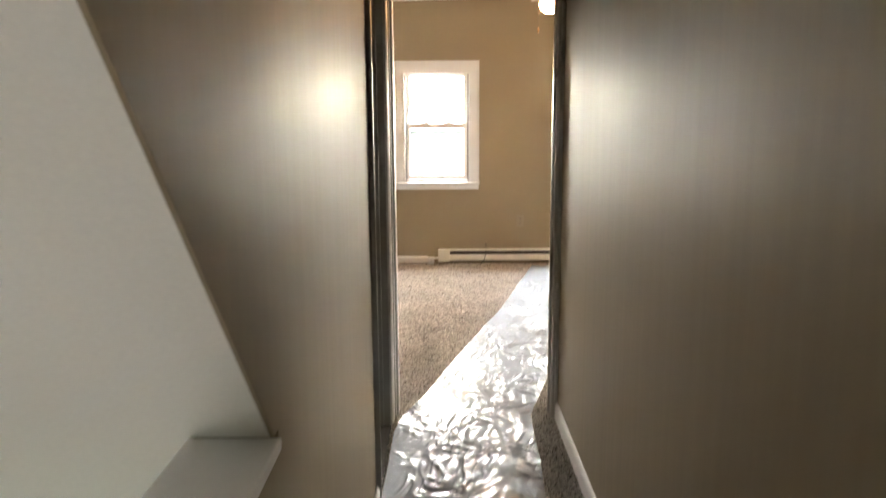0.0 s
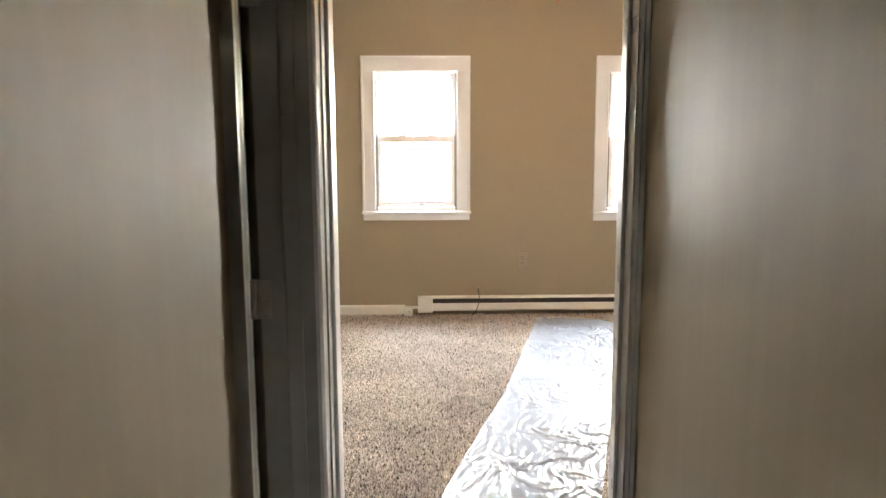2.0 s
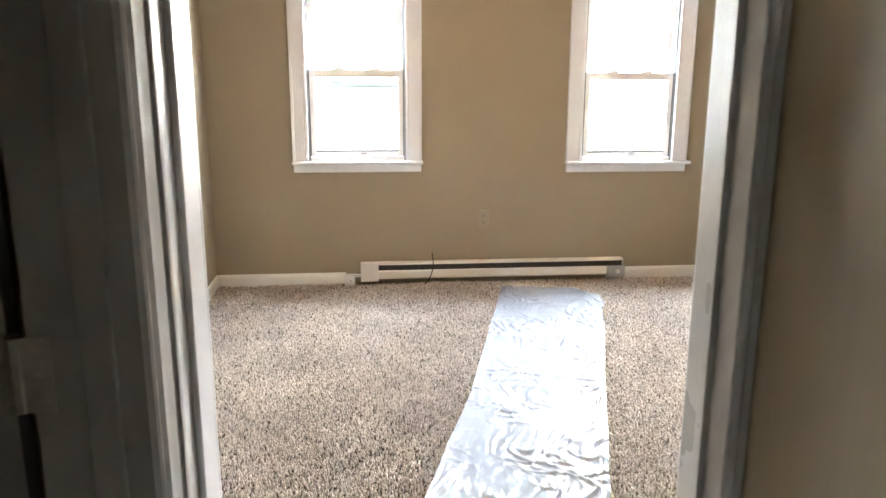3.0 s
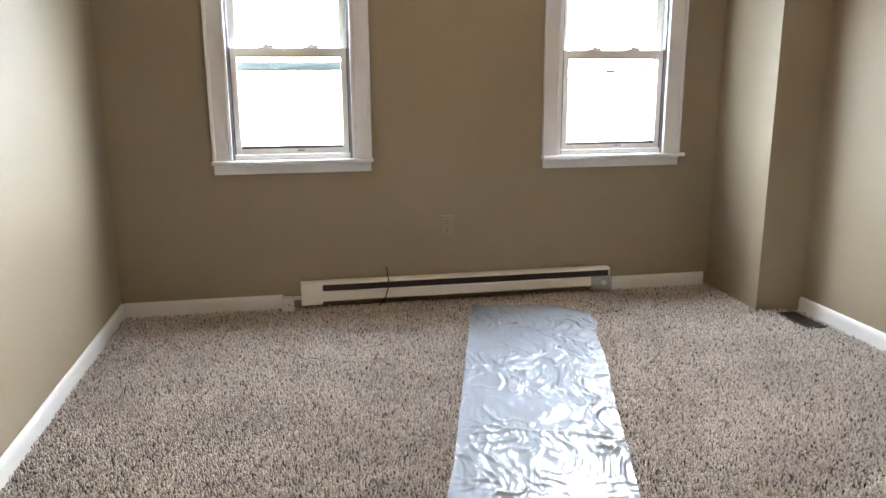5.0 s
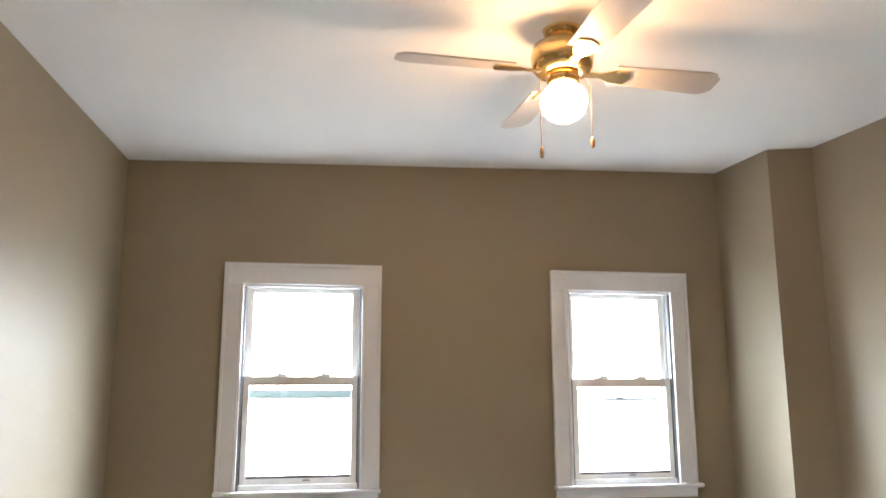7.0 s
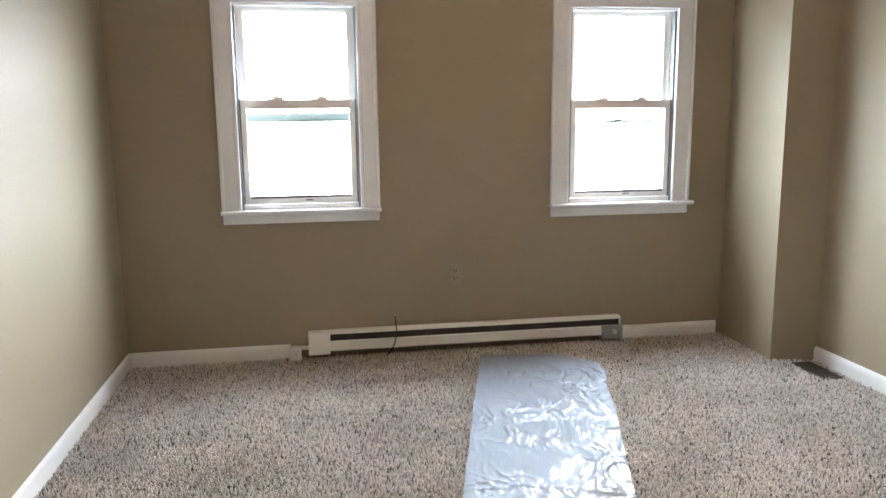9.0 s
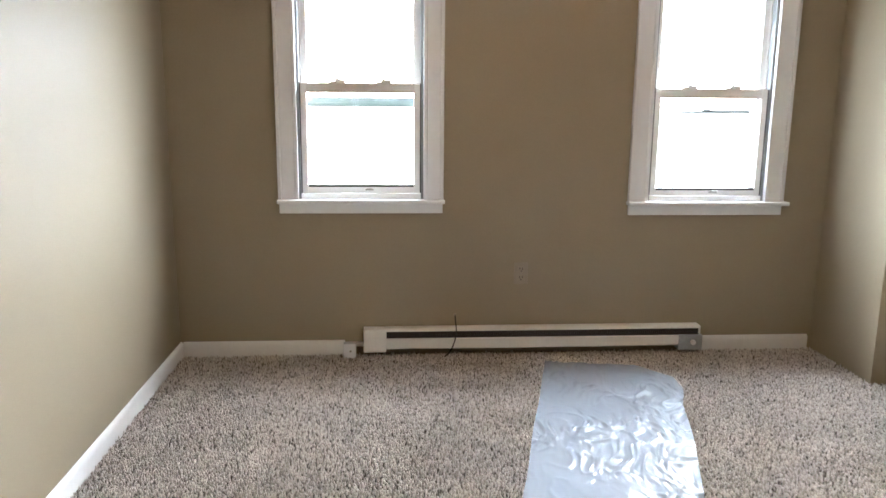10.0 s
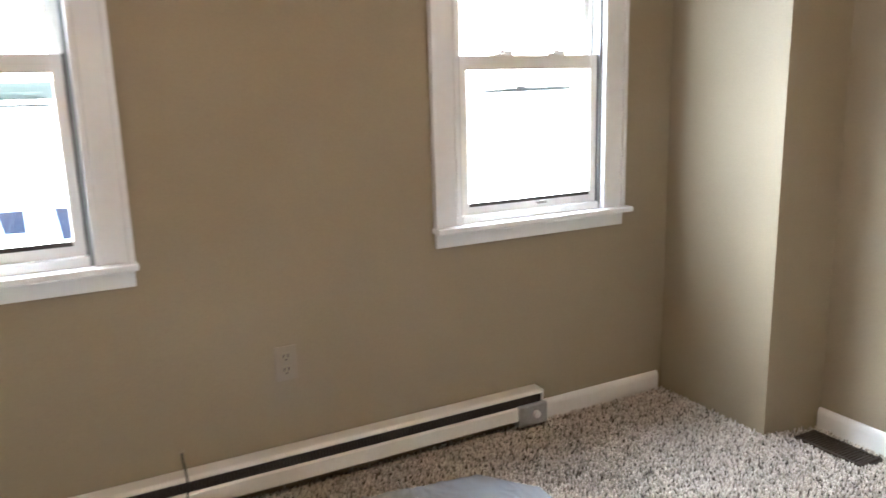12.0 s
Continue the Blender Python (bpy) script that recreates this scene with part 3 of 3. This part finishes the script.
part("conduit", boxes((0.02, HX0, 7.895, NORTH - 0.002, 0.055, 0.072), bevel=0.002), WHITE, wire_box)
pts = [(0.545, NORTH - 0.003, 0.212), (0.545, NORTH - 0.012, 0.198), (0.546, 7.885, 0.172), (0.546, HY - 0.004, 0.158), (0.545, HY - 0.010, 0.13), (0.54, HY - 0.013, 0.10), (0.527, HY - 0.013, 0.06), (0.508, HY - 0.016, 0.028), (0.484, HY - 0.02, 0.010)]
cable = thing("cable", (0.545, NORTH, 0.0), "thin black cable from the wall over the heater", "cable")
part("lead", tube(bmesh.new(), pts, 0.0035, 8), CABLE, cable)
part("grommet", tube(bmesh.new(), [(0.545, NORTH - 0.0005, 0.214), (0.545, NORTH - 0.005, 0.214)], 0.009, 12), IVORY, cable)

outlet = thing("wall_outlet", (0.892, NORTH, 0.44), "ivory duplex electrical outlet on the tan wall", "outlet")
part("cover_plate", boxes((0.856, 0.928, NORTH - 0.007, NORTH - 0.0005, 0.381, 0.497), bevel=0.0025), IVORY, outlet)
for z in (0.462, 0.416):
    face = part("receptacle", boxes((0.875, 0.909, NORTH - 0.0085, NORTH - 0.005, z - 0.016, z + 0.016), bevel=0.0012), IVORY, outlet)
    for dx in (-0.007, 0.007):
        part("slot", boxes((0.892 + dx - 0.0016, 0.892 + dx + 0.0016, NORTH - 0.0092, NORTH - 0.0082, z - 0.002, z + 0.009)), SLOT, face)
    part("ground_hole", boxes((0.8895, 0.8945, NORTH - 0.0092, NORTH - 0.0082, z - 0.012, z - 0.007)), SLOT, face)
part("screw", tube(bmesh.new(), [(0.892, NORTH - 0.0062, 0.439), (0.892, NORTH - 0.0075, 0.439)], 0.003, 10), PEWTER, outlet)

# floor register in the corner by the pier
register = thing("floor_register", (2.66, 7.185, 0.0), "dark bronze metal floor register sunk in the carpet", "register")
RX0, RX1, RY0, RY1 = 2.606, 2.716, 7.06, 7.315
part("frame", boxes((RX0, RX0 + 0.01, RY0, RY1, -0.006, 0.004), (RX1 - 0.01, RX1, RY0, RY1, -0.006, 0.004), (RX0 + 0.01, RX1 - 0.01, RY0, RY0 + 0.012, -0.006, 0.004), (RX0 + 0.01, RX1 - 0.01, RY1 - 0.012, RY1, -0.006, 0.004), bevel=0.001), REGISTER, register)
part("duct", boxes((RX0 + 0.01, RX1 - 0.01, RY0 + 0.012, RY1 - 0.012, -0.0055, -0.005)), SLOT, register)
for i in range(18):
    y = RY0 + 0.018 + i * 0.0126
    part("louvre", boxes((RX0 + 0.01, RX1 - 0.01, y, y + 0.006, -0.0045, 0.002)), REGISTER, register)

# ---- ceiling fan with its light ----
FX, FY, FZ = 0.898, 6.058, 2.392
top = ceiling_z(FX, FY) + 0.004 - FZ
fan = thing("ceiling_fan", (FX, FY, FZ), "white four-blade ceiling fan with brass fittings and lit globe", "ceiling fan")
part("canopy", lathe(bmesh.new(), [(0.02, top - 0.045), (0.05, top - 0.04), (0.062, top - 0.015), (0.065, top)], (FX, FY, FZ), 28), BRASS, fan, "brass ceiling canopy", True)
part("motor_housing", lathe(bmesh.new(), [(0.05, -0.012), (0.085, -0.01), (0.1, 0.01), (0.105, 0.05), (0.095, 0.085), (0.05, 0.1), (0.022, 0.105)], (FX, FY, FZ), 32), BRASS, fan, "brass motor housing", True)
part("switch_housing", lathe(bmesh.new(), [(0.036, -0.055), (0.05, -0.05), (0.056, -0.03), (0.052, -0.012), (0.03, -0.010)], (FX, FY, FZ), 28), BRASS, fan, "brass light fitter", True)
part("globe", lathe(bmesh.new(), [(0.005, -0.178), (0.03, -0.174), (0.054, -0.16), (0.071, -0.138), (0.078, -0.112), (0.074, -0.086), (0.06, -0.066), (0.045, -0.056)], (FX, FY, FZ), 32), GLOBE, fan, "lit opal glass globe", True)


def blade(turn):
    m = Matrix.Translation((FX, FY, FZ)) @ Matrix.Rotation(radians(turn), 4, "Z")
    bm = bmesh.new()
    n, half = 16, []
    for i in range(n + 1):
        u = i / n
        r = 0.175 + u * 0.385
        w = 0.05 + 0.014 * u
        if u > 0.86:
            w *= math.sqrt(max(0.0, 1 - ((u - 0.86) / 0.14) ** 2 * 0.75))
        half.append((r, w))
    outline = [(r, w) for r, w in half] + [(r, -w) for r, w in half[::-1]]
    tilt = Matrix.Rotation(radians(-12), 4, "X")
    prism(bm, outline, -0.003, 0.003, lambda a, b, c: tuple(m @ tilt @ Vector((a, b, c))))
    b = part("blade", bm, BLADE, fan)
    arm = bmesh.new()
    prism(arm, [(0.08, -0.016), (0.13, -0.011), (0.17, -0.03), (0.225, -0.034), (0.24, 0), (0.225, 0.034), (0.17, 0.03), (0.13, 0.011), (0.08, 0.016)], -0.009, -0.004, lambda a, b_, c: tuple(m @ tilt @ Vector((a, b_, c))))
    part("blade_arm", arm, BRASS, b, "brass blade arm")


for turn in (2, 92, 182, 272):
    blade(turn)
for dx, drop in ((-0.087, 0.28), (0.086, 0.236)):
    bm = bmesh.new()
    sx = FX + dx
    pts = [(FX + dx * 0.55, FY - 0.02, FZ - 0.03), (FX + dx * 0.8, FY - 0.022, FZ - 0.034), (sx, FY - 0.024, FZ - 0.06), (sx, FY - 0.024, FZ - drop)]
    chain = part("pull_chain", tube(bm, pts, 0.0015, 6), CHAIN, fan)
    bm = lathe(bmesh.new(), [(0.002, 0.004), (0.006, 0.0), (0.0075, -0.014), (0.006, -0.03), (0.002, -0.034)], (sx, FY - 0.024, FZ - drop), 12)
    part("fob", bm, FOB, chain, "small wooden pull fob", True)

# ---- street seen through the windows ----
GROUND = -2.68
setting("ground", boxes((-400, 400, -60, 900, GROUND - 0.2, GROUND)), PAVING, "warm grey paved ground along the street", "ground")
setting("road", boxes((-200, 200, 17, 24.2, GROUND, GROUND + 0.012)), ASPHALT, "grey asphalt street", "road")
car = thing("parked_van", (-0.5, 26, GROUND), "white parked van with three dark side windows", "van")
CX, CY = -0.45, 25.9
side = [(-2.35, 0.3), (2.35, 0.3), (2.42, 0.62), (2.3, 0.84), (1.62, 0.98), (0.95, 1.62), (0.6, 1.72), (-1.95, 1.74), (-2.3, 1.2), (-2.4, 0.6)]
bm = prism(bmesh.new(), side, 0, 1.75, lambda a, b, c: (CX + a, CY + c, GROUND + b))
bmesh.ops.bevel(bm, geom=list(bm.edges), offset=0.05, segments=2, affect="EDGES")
body = part("body", bm, CAR_WHITE, car)
for q in ([(-1.36, 1.38), (-0.84, 1.38), (-0.88, 0.84), (-1.26, 0.84)], [(-0.54, 1.38), (0.03, 1.38), (0.03, 0.84), (-0.44, 0.86)],
          [(0.68, 1.38), (1.12, 1.34), (1.34, 1.14), (1.3, 0.8), (1.2, 0.62), (0.78, 0.6)]):
    part("side_window", prism(bmesh.new(), q, -0.012, 0.02, lambda a, b, c: (CX + a, CY + c, GROUND + b)), CAR_GLASS, body)
part("mirror", boxes((CX + 1.2, CX + 1.36, CY - 0.14, CY - 0.001, GROUND + 0.98, GROUND + 1.1), bevel=0.02), CAR_WHITE, body)
part("sill_strip", boxes((CX - 2.2, CX + 2.2, CY - 0.012, CY + 0.002, GROUND + 0.42, GROUND + 0.5), bevel=0.004), GREY_STEEL, body)
for x in (-1.4, 1.4):
    for y in (0.12, 1.63):
        bm = tube(bmesh.new(), [(CX + x, CY + y - 0.11, GROUND + 0.33), (CX + x, CY + y + 0.11, GROUND + 0.33)], 0.33, 24)
        wheel = part("wheel", bm, TYRE, car)
        part("hubcap", tube(bmesh.new(), [(CX + x, CY + y - 0.125, GROUND + 0.33), (CX + x, CY + y + 0.125, GROUND + 0.33)], 0.2, 18), GREY_STEEL, wheel)


# ---- carpet pile and the plastic film on it ----
def pile(name, areas, step, label):
    """Leaning rounded tufts, twelve small faces each, over the areas (x0, x1, y0, y1)."""
    rng = np.random.default_rng(4)
    spots = []
    for x0, x1, y0, y1 in areas:
        gx, gy = np.meshgrid(np.arange(x0, x1, step), np.arange(y0, y1, step), indexing="ij")
        spots.append(np.stack([gx.ravel(), gy.ravel()], 1))
    p = np.concatenate(spots)
    p = p + rng.uniform(-0.45, 0.45, p.shape) * step
    keep = ~((p[:, 0] > 2.598) & (p[:, 0] < 2.724) & (p[:, 1] > 7.046) & (p[:, 1] < 7.324))
    keep &= ~((p[:, 0] > 2.525) & (p[:, 1] > 7.38))
    p = p[keep]
    n = len(p)
    turn = rng.uniform(0, 2 * np.pi, n)
    # neighbouring tufts lean together in small clumps
    clump = ((p + rng.normal(0, 0.003, p.shape)) / 0.015).astype(int) + 400
    table = rng.uniform(0, 1, (1 << 16, 2))
    own = table[(clump[:, 0] * 7919 + clump[:, 1] * 104729) & 0xFFFF]
    lean, lean_to = rng.uniform(0.0, 0.75, n) * step, own[:, 0] * 2 * np.pi + rng.normal(0, 0.9, n)
    high, wide = 0.0045 + rng.uniform(0.007, 0.016, n) * (0.5 + 0.8 * own[:, 1]), rng.uniform(0.35, 0.57, n) * step
    v = np.zeros((n, 9, 3))
    for k in range(4):
        a = turn + k * np.pi / 2
        r = wide * (1.0 if k % 2 else 0.75)
        for ring, (out, up, shift) in enumerate(((0.65, 0.0, 0.0), (1.0, 0.66, 0.65))):
            v[:, ring * 4 + k, 0] = p[:, 0] + out * r * np.cos(a) + shift * lean * np.cos(lean_to)
            v[:, ring * 4 + k, 1] = p[:, 1] + out * r * np.sin(a) + shift * lean * np.sin(lean_to)
            v[:, ring * 4 + k, 2] = -0.007 + up * high
    v[:, 8, 0], v[:, 8, 1], v[:, 8, 2] = p[:, 0] + lean * np.cos(lean_to), p[:, 1] + lean * np.sin(lean_to), -0.007 + high
    base = np.arange(n)[:, None, None] * 9
    sides = [[k, (k + 1) % 4, 4 + (k + 1) % 4] for k in range(4)] + [[k, 4 + (k + 1) % 4, 4 + k] for k in range(4)]
    f = (base + np.array(sides + [[4 + k, 4 + (k + 1) % 4, 8] for k in range(4)])[None]).reshape(-1, 3)
    me = bpy.data.meshes.new(name)
    me.from_pydata(v.reshape(-1, 3), [], f.tolist())
    me.polygons.foreach_set("use_smooth", [True] * len(me.polygons))
    me.materials.append(PILE)
    return tagged(new(name, me), label, "carpet", kind="stuff")


pile("carpet_pile", [(WEST + 0.012, EAST - 0.012, SOUTH_ROOM + 0.03, NORTH - 0.005), (HALL_W + 0.012, HALL_E - 0.012, 2.3, SOUTH_ROOM + 0.03)], 0.0084, "speckled beige and brown frieze carpet pile")

LEFT_EDGE = [(1.2, -0.12), (3.1, -0.135), (3.74, -0.13), (3.97, -0.085), (4.16, -0.012), (4.85, 0.189), (5.235, 0.3), (6.02, 0.551), (7.71, 0.993)]
RIGHT_EDGE = [(1.2, 0.48), (3.156, 0.507), (3.95, 0.545), (5.178, 0.906), (5.75, 1.073), (6.903, 1.418), (7.475, 1.568), (7.62, 1.575)]


def film_strip():
    across, along = 145, 1200
    bm = bmesh.new()
    grid = []
    for j in range(along + 1):
        y = 1.4 + (7.71 - 1.4) * j / along
        l, r = np.interp(y, [p[0] for p in LEFT_EDGE], [p[1] for p in LEFT_EDGE]), np.interp(y, [p[0] for p in RIGHT_EDGE], [p[1] for p in RIGHT_EDGE])
        row = []
        for i in range(across + 1):
            u = i / across
            x = l + (r - l) * u
            yy = y - 0.16 * max(0.0, (u - 0.77) / 0.23) * max(0.0, (y - 7.2) / 0.51) - 0.08 * u * (j / along) ** 3
            x += 0.006 * noise.noise((0, y * 3, 1.3 + u * 2))
            q = Vector((x * 12, yy * 9, 0.3))
            warp = Vector((noise.noise(q * 0.5), noise.noise(q * 0.5 + Vector((7, 3, 1))), 0))
            folds = math.exp(-(noise.noise(q * 1.15 + warp * 1.8) / 0.15) ** 2)
            creases = math.exp(-(noise.noise(Vector((x * 24 - yy * 7, yy * 9 + x * 5, 3.0)) + warp * 2.2) / 0.2) ** 2)
            streaks = math.exp(-(noise.noise(Vector((x * 36 - yy * 10, yy * 5 + x * 2, 2.0)) + warp * 1.5) / 0.22) ** 2)
            much = min(1.0, max(0.0, 0.62 + 1.6 * noise.noise(q * 0.3 + Vector((1, 4, 2))) + 0.6 * (u - 0.45)))
            some = min(1.0, max(0.0, 0.5 + 2.0 * noise.noise(q * 0.7 + Vector((5, 1, 6)))))
            rest = 0.0218 - 0.003 * min(1.0, max(0.0, (yy - 6.6) / 0.9))
            z = rest + 0.008 * (0.12 + 0.88 * much) * folds + (0.12 + 0.88 * much) * (0.0055 * some * creases + 0.0036 * (1 - 0.7 * some) * streaks) + 0.003 * noise.noise(q * 0.8)
            row.append(bm.verts.new((x, yy, z)))
        grid.append(row)
    for a, b in zip(grid, grid[1:]):
        for i in range(across):
            bm.faces.new((a[i], a[i + 1], b[i + 1], b[i]))
    ob = part("plastic_film", bm, FILM, smooth=True)
    if sum(p.normal.z for p in ob.data.polygons) < 0:
        ob.data.flip_normals()
    return tagged(ob, "clear wrinkled plastic protection film laid along the carpet", "plastic film")


film_strip()
